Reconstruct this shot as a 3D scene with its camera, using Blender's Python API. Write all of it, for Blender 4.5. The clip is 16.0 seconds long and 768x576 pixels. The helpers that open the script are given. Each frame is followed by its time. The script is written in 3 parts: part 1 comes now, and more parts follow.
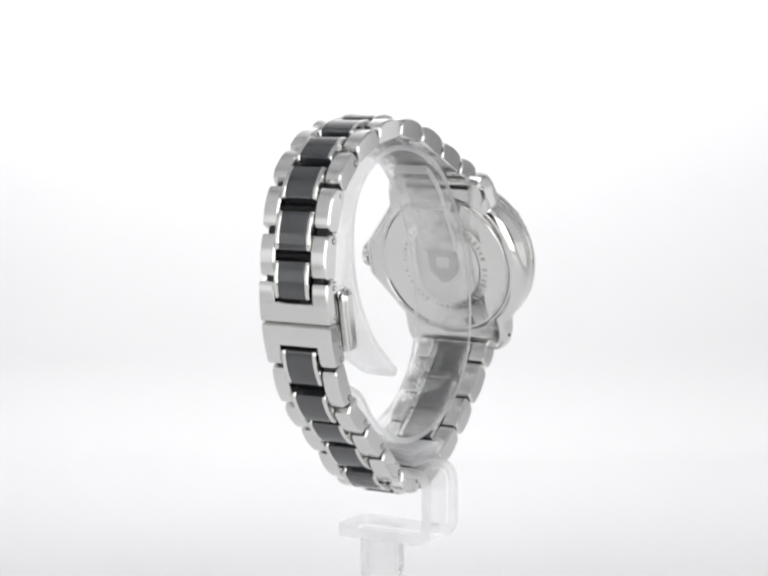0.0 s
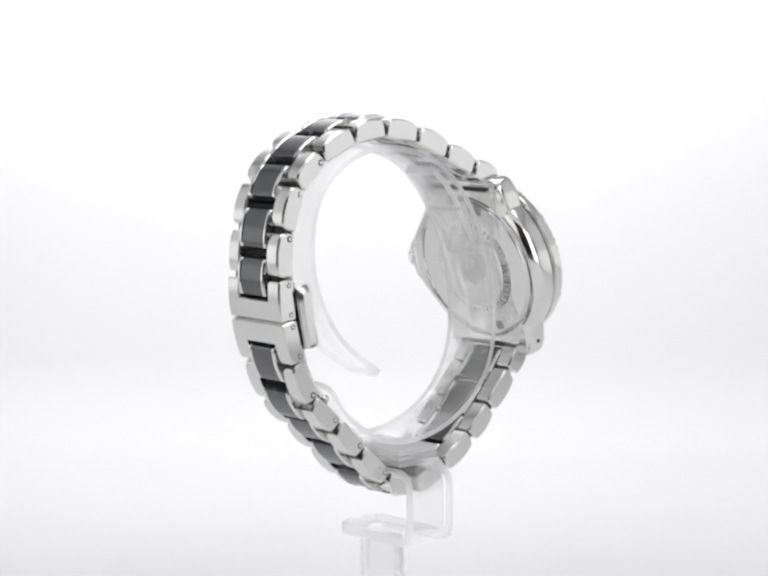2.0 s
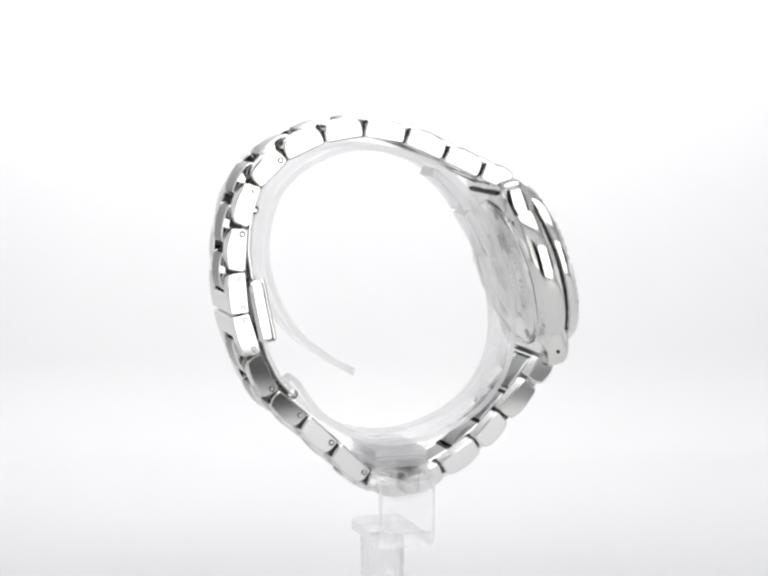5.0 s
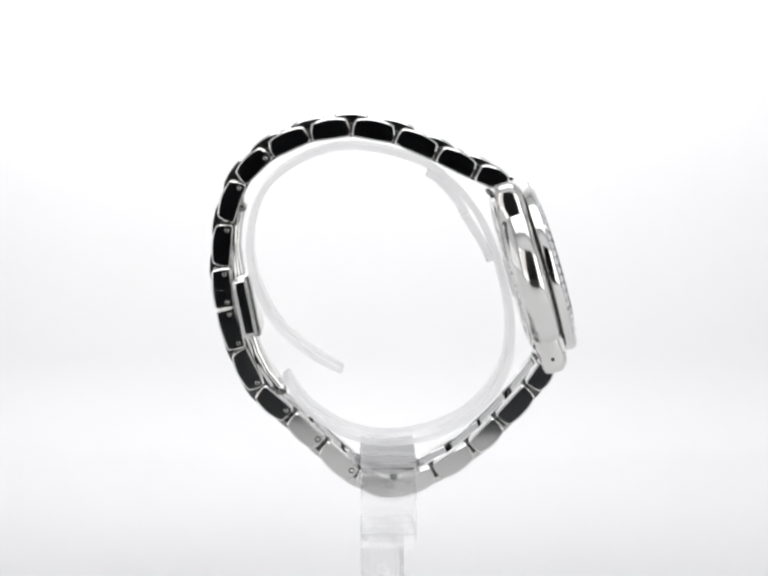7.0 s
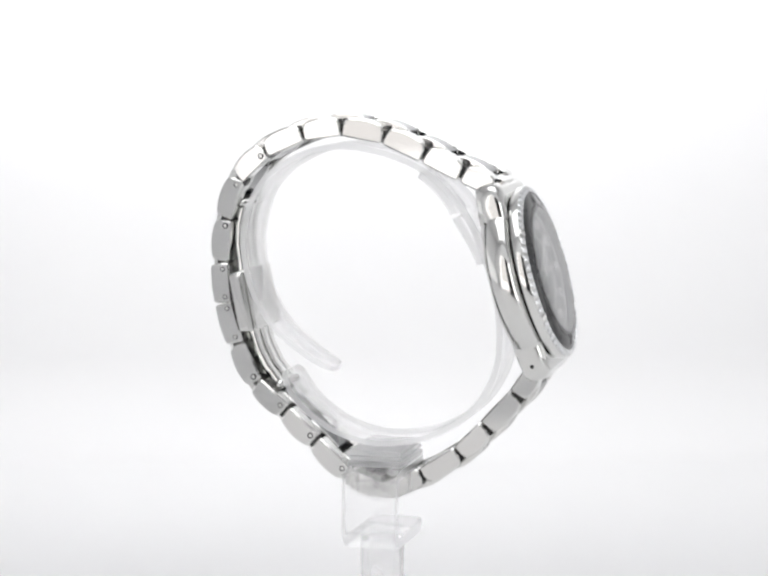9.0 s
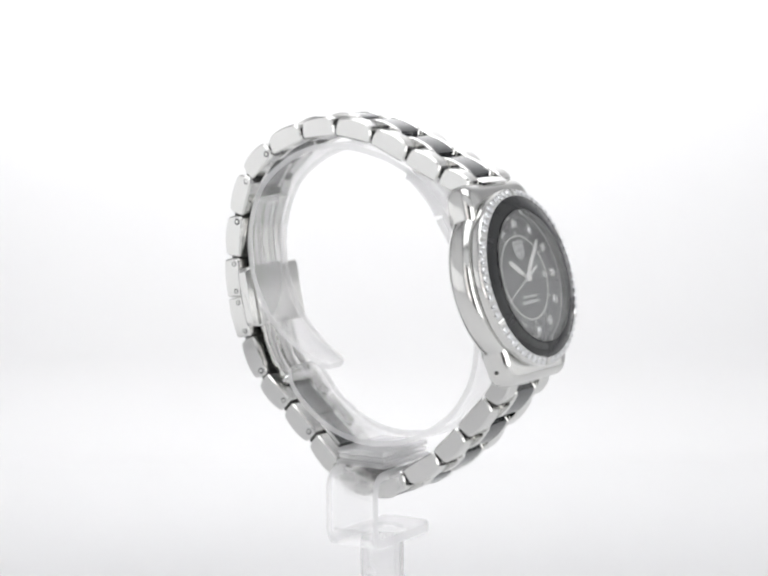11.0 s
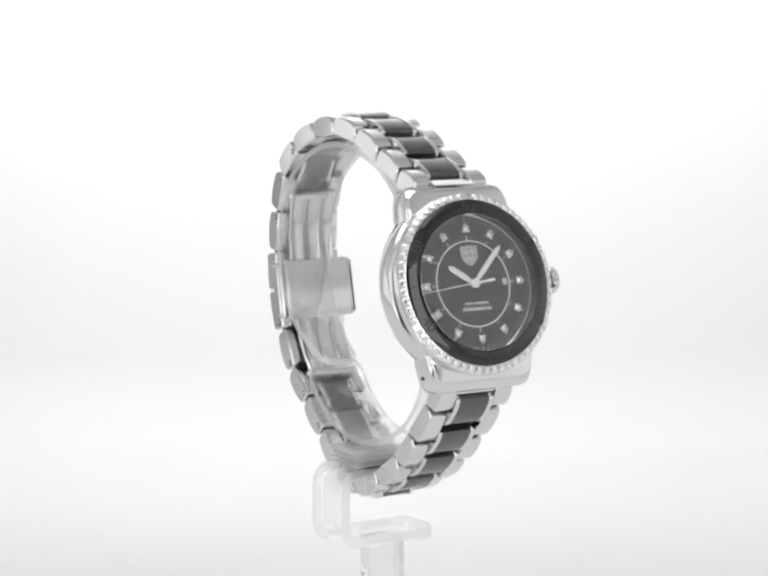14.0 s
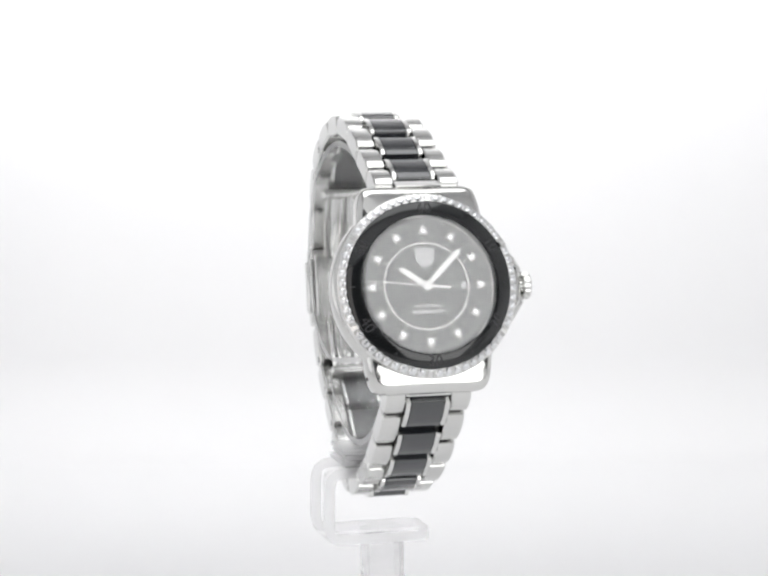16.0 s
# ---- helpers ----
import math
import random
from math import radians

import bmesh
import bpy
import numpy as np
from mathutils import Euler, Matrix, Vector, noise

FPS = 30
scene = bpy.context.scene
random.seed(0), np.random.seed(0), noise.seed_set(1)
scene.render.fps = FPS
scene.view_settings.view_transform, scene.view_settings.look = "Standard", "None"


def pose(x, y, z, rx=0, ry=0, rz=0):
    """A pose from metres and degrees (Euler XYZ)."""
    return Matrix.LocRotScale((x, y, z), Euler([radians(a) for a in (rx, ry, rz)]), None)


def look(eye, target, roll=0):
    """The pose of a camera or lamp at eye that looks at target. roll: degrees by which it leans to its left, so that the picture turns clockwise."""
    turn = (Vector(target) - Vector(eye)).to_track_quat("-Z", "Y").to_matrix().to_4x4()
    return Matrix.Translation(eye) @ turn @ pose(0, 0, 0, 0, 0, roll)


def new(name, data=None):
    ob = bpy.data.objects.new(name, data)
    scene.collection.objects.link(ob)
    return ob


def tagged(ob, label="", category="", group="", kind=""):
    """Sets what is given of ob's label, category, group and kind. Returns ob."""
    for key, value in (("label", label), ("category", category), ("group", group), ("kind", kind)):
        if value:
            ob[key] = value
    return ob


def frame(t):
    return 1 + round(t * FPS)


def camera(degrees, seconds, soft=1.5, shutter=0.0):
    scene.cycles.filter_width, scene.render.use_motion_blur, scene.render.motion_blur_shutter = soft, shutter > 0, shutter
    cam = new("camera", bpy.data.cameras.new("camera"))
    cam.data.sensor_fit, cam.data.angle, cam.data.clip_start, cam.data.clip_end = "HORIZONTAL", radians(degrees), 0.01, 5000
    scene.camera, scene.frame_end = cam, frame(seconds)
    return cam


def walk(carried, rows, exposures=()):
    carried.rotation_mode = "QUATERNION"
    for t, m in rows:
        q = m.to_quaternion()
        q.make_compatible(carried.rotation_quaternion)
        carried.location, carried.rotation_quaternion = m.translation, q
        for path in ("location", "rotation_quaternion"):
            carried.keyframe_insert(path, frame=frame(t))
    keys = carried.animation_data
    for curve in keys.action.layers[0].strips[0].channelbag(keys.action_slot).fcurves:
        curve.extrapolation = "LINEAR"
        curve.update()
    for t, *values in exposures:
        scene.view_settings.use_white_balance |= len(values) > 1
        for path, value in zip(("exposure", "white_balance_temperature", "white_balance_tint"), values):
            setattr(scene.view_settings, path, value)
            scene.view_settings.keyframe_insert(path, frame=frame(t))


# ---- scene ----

MM = 0.001
LENS = 20.2            # degrees across the picture
EYE_Z = 0.150          # camera height over the white floor
cam = camera(LENS, 16.0, soft=2.6)
CAM_POSE = pose(0.00033, -0.410, EYE_Z, 90 - 6.91, 0, 0)
walk(cam, [(0.0, CAM_POSE), (16.0, CAM_POSE)])


def table_turn(t):
    """Turn of the display turntable in degrees."""
    return -7.35 - 8.43 * (t - 8.0)


# ---- world and light ----
world = bpy.data.worlds.new("studio_dark")
scene.world = world
world.use_nodes = True
world.node_tree.nodes["Background"].inputs["Color"].default_value = (0.5, 0.52, 0.55, 1)
world.node_tree.nodes["Background"].inputs["Strength"].default_value = 0.05


def softbox(name, eye, target, width, height, watts, colour=(1, 1, 1)):
    data = bpy.data.lights.new(name, "AREA")
    data.shape, data.size, data.size_y, data.energy, data.color = "RECTANGLE", width, height, watts, colour
    ob = new(name, data)
    ob.matrix_world = look(eye, target)
    return ob


softbox("softbox_left", (-0.191, -0.405, 0.20), (-0.055, 0, 0.19), 0.20, 0.36, 0.25, (1.0, 0.96, 0.94))
softbox("softbox_right", (0.234, -0.405, 0.20), (0.05, 0, 0.19), 0.205, 0.36, 0.55)
softbox("softbox_top", (0, -0.12, 0.70), (0, -0.08, 0), 0.62, 0.45, 1.58, (0.98, 0.99, 1.0))
# two unseen side panels, added to brighten reflections in the link flanks
softbox("reflection_fill_east", (0.548, -0.045, 0.11), (0, -0.045, 0.11), 0.68, 0.20, 0.15)
softbox("reflection_fill_west", (-0.548, -0.045, 0.11), (0, -0.045, 0.11), 0.68, 0.20, 0.19)
softbox("backdrop_lamp", (-0.02, 0.19, 0.258), (-0.02, 0.34, 0.245), 0.32, 0.05, 0.43)
scene.view_settings.exposure = 0.10

# ---- materials ----


def material(name, base, rough=0.5, metal=0.0, grain=0.0, grain_scale=400.0, rough_var=0.0, bump=0.0, stretch=(1, 1, 1), spec=0.5, trans=0.0, ior=1.5, coat=0.0):
    m = bpy.data.materials.new(name)
    m.use_nodes = True
    nt = m.node_tree
    b = nt.nodes["Principled BSDF"]
    b.inputs["Base Color"].default_value = (*base, 1)
    b.inputs["Roughness"].default_value = rough
    b.inputs["Metallic"].default_value = metal
    b.inputs["Specular IOR Level"].default_value = spec
    b.inputs["Transmission Weight"].default_value = trans
    b.inputs["IOR"].default_value = ior
    b.inputs["Coat Weight"].default_value = coat
    b.inputs["Coat Roughness"].default_value = 0.03
    if grain or rough_var or bump:
        co = nt.nodes.new("ShaderNodeTexCoord")
        mp = nt.nodes.new("ShaderNodeMapping")
        mp.inputs["Scale"].default_value = stretch
        fine = nt.nodes.new("ShaderNodeTexNoise")
        fine.inputs["Scale"].default_value = grain_scale
        fine.inputs["Detail"].default_value = 4
        broad = nt.nodes.new("ShaderNodeTexNoise")
        broad.inputs["Scale"].default_value = grain_scale * 0.12
        nt.links.new(co.outputs["Object"], mp.inputs["Vector"])
        nt.links.new(mp.outputs["Vector"], fine.inputs["Vector"])
        nt.links.new(co.outputs["Object"], broad.inputs["Vector"])
        both = nt.nodes.new("ShaderNodeMath")
        both.operation = "MULTIPLY_ADD"
        both.inputs[1].default_value = 0.5
        nt.links.new(fine.outputs["Fac"], both.inputs[0])
        half = nt.nodes.new("ShaderNodeMath")
        half.operation = "MULTIPLY"
        half.inputs[1].default_value = 0.5
        nt.links.new(broad.outputs["Fac"], half.inputs[0])
        nt.links.new(half.outputs[0], both.inputs[2])
        if grain:
            ramp = nt.nodes.new("ShaderNodeMixRGB")
            ramp.inputs[1].default_value = (*[c * (1 - grain) for c in base], 1)
            ramp.inputs[2].default_value = (*[min(1, c * (1 + grain)) for c in base], 1)
            nt.links.new(both.outputs[0], ramp.inputs[0])
            nt.links.new(ramp.outputs[0], b.inputs["Base Color"])
        if rough_var:
            mr = nt.nodes.new("ShaderNodeMapRange")
            mr.inputs["To Min"].default_value = max(0.0, rough - rough_var)
            mr.inputs["To Max"].default_value = rough + rough_var
            nt.links.new(both.outputs[0], mr.inputs["Value"])
            nt.links.new(mr.outputs[0], b.inputs["Roughness"])
        if bump:
            bp = nt.nodes.new("ShaderNodeBump")
            bp.inputs["Strength"].default_value = bump
            bp.inputs["Distance"].default_value = 0.0002
            nt.links.new(fine.outputs["Fac"], bp.inputs["Height"])
            nt.links.new(bp.outputs[0], b.inputs["Normal"])
    return m


PAPER = material("white_paper", (0.858, 0.857, 0.862), 0.8, grain=0.01, grain_scale=60, bump=0.02)
DARK_WALL = material("dark_room_paint", (0.09, 0.092, 0.098), 0.8, grain=0.1, grain_scale=8)
STEEL = material("polished_steel", (0.725, 0.725, 0.71), 0.09, 1.0, grain=0.03, grain_scale=900, rough_var=0.03)
BRUSHED = material("brushed_steel", (0.70, 0.70, 0.685), 0.17, 1.0, grain=0.05, grain_scale=1500, rough_var=0.06, bump=0.03, stretch=(1, 0.08, 1))
CERAMIC = material("black_ceramic", (0.022, 0.025, 0.029), 0.10, 0.0, grain=0.1, grain_scale=700, rough_var=0.02, ior=2.0)
CASE_STEEL = material("polished_case_steel", (0.71, 0.71, 0.695), 0.12, 1.0, grain=0.03, grain_scale=900, rough_var=0.03)
MIRROR = material("flat_polished_steel", (0.70, 0.70, 0.69), 0.06, 1.0, grain=0.03, grain_scale=900, rough_var=0.02)
RINGBLACK = material("black_ceramic_ring", (0.012, 0.013, 0.014), 0.08, 0.0, grain=0.1, grain_scale=700, rough_var=0.02, ior=1.6)
# near black that paints in the shade of gaps, slots and holes
GAP_SHADE = material("painted_gap_shade", (0.02, 0.02, 0.02), 0.5, 0.3, grain=0.1)
DIAL = material("black_dial_lacquer", (0.016, 0.019, 0.018), 0.35, 0.0, grain=0.12, grain_scale=2500, spec=0.4)
INK = material("white_print", (0.78, 0.78, 0.76), 0.5, grain=0.03, grain_scale=3000)
DIMINK = material("dim_grey_print", (0.48, 0.49, 0.49), 0.5, grain=0.05, grain_scale=3000)
GREYINK = material("grey_print", (0.42, 0.43, 0.43), 0.5, grain=0.05, grain_scale=3000)
SILVER = material("silver_applique", (0.62, 0.62, 0.61), 0.30, 0.9, grain=0.04, grain_scale=3000)
HAND = material("white_lume_hand", (0.66, 0.66, 0.65), 0.35, 0.2, grain=0.02, grain_scale=3000)
GEM = material("clear_brilliant_stone", (0.82, 0.83, 0.84), 0.20, 0.8, grain=0.03, grain_scale=3000, spec=0.9)
NUMERAL = material("dark_engraving", (0.03, 0.03, 0.032), 0.5, 0.0, grain=0.05, grain_scale=3000)
ETCHED = material("etched_steel", (0.60, 0.60, 0.59), 0.36, 1.0, grain=0.08, grain_scale=2500)
SATIN = material("satin_steel", (0.725, 0.725, 0.71), 0.19, 1.0, grain=0.04, grain_scale=1100, rough_var=0.05)
# darker steel: painted shade of the notches, and the dial emblem's grey
RECESS = material("notch_shade_and_emblem_steel", (0.30, 0.30, 0.30), 0.35, 0.9, grain=0.08, grain_scale=2500)
GLASS = material("sapphire_glass", (1, 1, 1), 0.0, trans=1.0, ior=1.70)


def acrylic(name, clear, haze, rough):
    """Clear plastic: mostly straight through, with gloss; haze paints caught light as translucent milky white."""
    m = bpy.data.materials.new(name)
    m.use_nodes = True
    nt = m.node_tree
    b = nt.nodes["Principled BSDF"]
    b.inputs["Base Color"].default_value = (0.97, 0.97, 0.975, 1)
    b.inputs["Transmission Weight"].default_value = 1.0
    b.inputs["IOR"].default_value = 1.47
    noise_node = nt.nodes.new("ShaderNodeTexNoise")
    noise_node.inputs["Scale"].default_value = 140
    noise_node.inputs["Detail"].default_value = 4
    co = nt.nodes.new("ShaderNodeTexCoord")
    nt.links.new(co.outputs["Object"], noise_node.inputs["Vector"])
    mr = nt.nodes.new("ShaderNodeMapRange")
    mr.inputs["To Min"].default_value, mr.inputs["To Max"].default_value = rough * 0.5, rough * 1.5
    nt.links.new(noise_node.outputs["Fac"], mr.inputs["Value"])
    nt.links.new(mr.outputs[0], b.inputs["Roughness"])
    bp = nt.nodes.new("ShaderNodeBump")
    bp.inputs["Strength"].default_value = 0.35
    bp.inputs["Distance"].default_value = 0.0006
    nt.links.new(noise_node.outputs["Fac"], bp.inputs["Height"])
    nt.links.new(bp.outputs[0], b.inputs["Normal"])
    front, behind = nt.nodes.new("ShaderNodeBsdfDiffuse"), nt.nodes.new("ShaderNodeBsdfTranslucent")
    for node in (front, behind):
        node.inputs["Color"].default_value = (0.97, 0.97, 0.975, 1)
    milk = nt.nodes.new("ShaderNodeMixShader")
    milk.inputs[0].default_value = 0.55
    nt.links.new(front.outputs[0], milk.inputs[1])
    nt.links.new(behind.outputs[0], milk.inputs[2])
    body = nt.nodes.new("ShaderNodeMixShader")
    body.inputs[0].default_value = haze
    nt.links.new(b.outputs[0], body.inputs[1])
    nt.links.new(milk.outputs[0], body.inputs[2])
    see = nt.nodes.new("ShaderNodeBsdfTransparent")
    see.inputs["Color"].default_value = (0.99, 0.99, 0.99, 1)
    mix = nt.nodes.new("ShaderNodeMixShader")
    mix.inputs[0].default_value = 1.0 - clear
    nt.links.new(see.outputs[0], mix.inputs[1])
    nt.links.new(body.outputs[0], mix.inputs[2])
    nt.links.new(mix.outputs[0], nt.nodes["Material Output"].inputs["Surface"])
    return m


ACRYLIC = acrylic("clear_acrylic", 0.75, 0.14, 0.03)
# milkier copies: light gathered in edges and stacked plates, painted as white
EDGE_GLOW = acrylic("acrylic_edge_glow", 0.47, 0.85, 0.10)
PLATE = acrylic("brightened_acrylic", 0.62, 0.75, 0.06)
FROSTED = acrylic("cloudy_acrylic", 0.40, 0.35, 0.25)

# ---- mesh helpers ----


def part(name, bm, mat, parent=None, label="", smooth=True, angle=35):
    bmesh.ops.recalc_face_normals(bm, faces=bm.faces)
    me = bpy.data.meshes.new(name)
    if smooth:
        lim = radians(angle)
        for f in bm.faces:
            f.smooth = len(f.verts) < 5
        for e in bm.edges:
            e.smooth = not (len(e.link_faces) == 2 and e.calc_face_angle(0) > lim)
    bm.to_mesh(me)
    bm.free()
    for m in (mat if isinstance(mat, (list, tuple)) else [mat]):
        me.materials.append(m)
    ob = new(name, me)
    ob.parent = parent
    if label:
        tagged(ob, label)
    return ob


def skin(bm, rings, closed=True, cap_start=True, cap_end=True, mat=0, cap_mat=None):
    """Join rings of points (all the same length) with quads."""
    vs = [[bm.verts.new(p) for p in r] for r in rings]
    n = len(vs[0])
    for a, b in zip(vs, vs[1:]):
        for i in range(n if closed else n - 1):
            j = (i + 1) % n
            bm.faces.new((a[i], a[j], b[j], b[i])).material_index = mat
    if cap_start:
        bm.faces.new(vs[0]).material_index = mat if cap_mat is None else cap_mat
    if cap_end:
        bm.faces.new(vs[-1]).material_index = mat if cap_mat is None else cap_mat
    return vs


def inset(profile, d):
    """Move a closed 2D outline inwards by d."""
    n = len(profile)
    area = sum(profile[i][0] * profile[(i + 1) % n][1] - profile[(i + 1) % n][0] * profile[i][1] for i in range(n))
    sign = 1 if area > 0 else -1
    out = []
    for i in range(n):
        p, q, r = Vector(profile[i - 1]), Vector(profile[i]), Vector(profile[(i + 1) % n])
        e, f = (q - p).normalized(), (r - q).normalized()
        na, nb = Vector((-e.y, e.x)) * sign, Vector((-f.y, f.x)) * sign
        m = (na + nb).normalized()
        out.append(tuple(q + m * (d / max(0.6, m.dot(na)))))
    return out


def bar(bm, profile, place, w0, w1, bevel, mat=0, cap_mat=None):
    """Extrude a (s, o) profile across from w0 to w1 with softened edges; place(s, o, w) gives the point."""
    small = inset(profile, bevel)
    rings = []
    for pr, w in ((small, w0), (profile, w0 + bevel), (profile, w1 - bevel), (small, w1)):
        rings.append([place(s, o, w) for s, o in pr])
    skin(bm, rings, mat=mat, cap_mat=cap_mat)


def link_profile(length, lo, hi, arch, corner, n=5):
    """Side outline of a bracelet link: flat inside, arched outside, rounded ends."""
    h = length / 2
    pts = []
    for i in range(n + 1):
        s = -h + corner + (2 * h - 2 * corner) * i / n
        pts.append((s, hi - arch * (s / h) ** 2))
    top = hi - arch * ((h - corner) / h) ** 2
    mid = (top + lo) / 2
    r_low = corner * 0.55
    pts += [(h - corner * 0.35, top - corner * 0.35), (h, mid + 0.1), (h, lo + r_low), (h - r_low * 0.4, lo + r_low * 0.3), (h - r_low, lo)]
    pts += [(0, lo)]
    pts += [(-h + r_low, lo), (-h + r_low * 0.4, lo + r_low * 0.3), (-h, lo + r_low), (-h, mid + 0.1), (-h + corner * 0.35, top - corner * 0.35)]
    return pts


def lathe(bm, prof, place, n=72, mat=0, wobble=None):
    """Turn (r, n) rows about the axis; place(w, u, n)."""
    rings = []
    for r, d in prof:
        ring = []
        for k in range(n):
            a = 2 * math.pi * k / n
            rr = r + (wobble(a) if wobble else 0)
            ring.append(place(rr * math.cos(a), rr * math.sin(a), d))
        rings.append(ring)
    return rings


# ---- the white sweep and the tent round it ----
def sweep():
    bm = bmesh.new()
    prof = [(-0.385, 0.0), (0.0, 0.0), (0.305, 0.0)]
    for k in range(1, 13):
        a = radians(90 * k / 12)
        prof.append((0.305 + 0.035 * math.sin(a), 0.035 - 0.035 * math.cos(a)))
    prof += [(0.34, 0.3), (0.34, 0.75)]
    rows = []
    for x in (-0.55, -0.2, 0.2, 0.55):
        rows.append([(x, y, z) for y, z in prof])
    skin(bm, rows, closed=False, cap_start=False, cap_end=False)
    ob = part("backdrop", bm, PAPER, angle=60)
    md = ob.modifiers.new("thickness", "SOLIDIFY")
    md.thickness, md.offset = 0.003, -1
    return tagged(ob, "seamless white paper sweep, floor curving up to backdrop", "backdrop", kind="structure")


def slab(name, x0, x1, y0, y1, z0, z1, mat, label, category):
    bm = bmesh.new()
    skin(bm, [[(x0, y0, z), (x1, y0, z), (x1, y1, z), (x0, y1, z)] for z in (z0, z1)])
    return tagged(part(name, bm, mat, smooth=False), label, category, kind="structure")


sweep()
slab("wall_west", -0.575, -0.555, -0.43, 0.36, -0.01, 0.74, PAPER, "white light tent side wall", "wall")
slab("wall_east", 0.555, 0.575, -0.43, 0.36, -0.01, 0.74, PAPER, "white light tent side wall", "wall")
slab("ceiling", -0.575, 0.575, -0.43, 0.36, 0.752, 0.77, PAPER, "white light tent ceiling", "ceiling")
# unseen white boards, added only to lighten what steel and acrylic reflect
slab("bounce_front", -0.575, 0.575, -0.46, -0.44, 0.40, 0.77, PAPER, "unseen white panel added above the camera to lighten reflections", "wall")
slab("floor_bounce_east", 0.08, 0.554, -0.431, -0.386, -0.006, -0.001, PAPER, "unseen white slab added at floor level to lighten low reflections", "floor")
slab("floor_bounce_west", -0.554, -0.115, -0.431, -0.386, -0.006, -0.001, PAPER, "unseen white slab added at floor level to lighten low reflections", "floor")
slab("bounce_east", 0.39, 0.554, -0.44, -0.432, -0.01, 0.16, PAPER, "unseen low white board added to lighten side reflections", "wall")
slab("bounce_west", -0.554, -0.295, -0.44, -0.432, -0.01, 0.39, PAPER, "unseen white board added to lighten side reflections", "wall")
slab("bounce_low", -0.294, -0.122, -0.44, -0.432, -0.01, 0.10, PAPER, "unseen low white board added to fill a dark reflection", "wall")
slab("floor", -2.0, 2.0, -2.0, 1.0, -0.06, -0.02, DARK_WALL, "dark studio table and floor below the tent", "floor")
slab("wall_south", -2.0, 2.0, -2.05, -2.0, -0.06, 2.0, DARK_WALL, "dark studio wall behind the camera", "wall")

# ---- the watch ----
BASE = -89.6           # lowest point of the bracelet under the eye, in mm
SIDE = 0.0            # the watch sits this far off the turning axis
watch = new("wrist_watch")
watch.location = (0, 0, EYE_Z + BASE * MM)
tagged(watch, "steel and black ceramic wristwatch with gem-set bezel on clear stand", "watch")


def at_watch(x, y, z):
    return Vector((x, y + SIDE, z - BASE)) * MM


# centres of the bracelet's joints, from the upper lugs over the top, down through the clasp and back to the lower lugs
JOINTS = [(23.64, -29.5), (17.41, -26.94), (10.2, -23.48), (2.45, -20.03), (-5.93, -18.58), (-13.77, -19.68), (-21.37, -23.06),
          (-26.99, -28.46), (-29.71, -36.45), (-30.42, -45.01), (-29.73, -52.74), (-27.43, -60.52), (-23.71, -68.32), (-17.72, -73.5),
          (-11.71, -79.06), (-5.31, -85.08), (2.04, -87.61), (9.93, -84.45), (17.06, -79.79), (22.3, -74.49), (28.07, -68.18), (31.44, -63.23)]
CLASP = (9, 10)


def half_width(k):
    """Half the bracelet's width at joint k: it narrows away from the case."""
    far = min(k, 21 - k) / 9.0
    return 7.9 - 1.0 * min(1.0, far)


def span(a, b, bow=0.0):
    """A placing function along the line from a to b: s along, o outwards, w across."""
    ax, az = a
    bx, bz = b
    ln = math.hypot(bx - ax, bz - az)
    tx, tz = (bx - ax) / ln, (bz - az) / ln
    mx, mz = (ax + bx) / 2, (az + bz) / 2
    ox, oz = -tz, tx
    if (mx - 1) * ox + (mz + 54) * oz < 0:
        ox, oz = -ox, -oz
    return ln, (lambda s, o, w: at_watch(mx + tx * s + ox * o, w, mz + tz * s + oz * o))


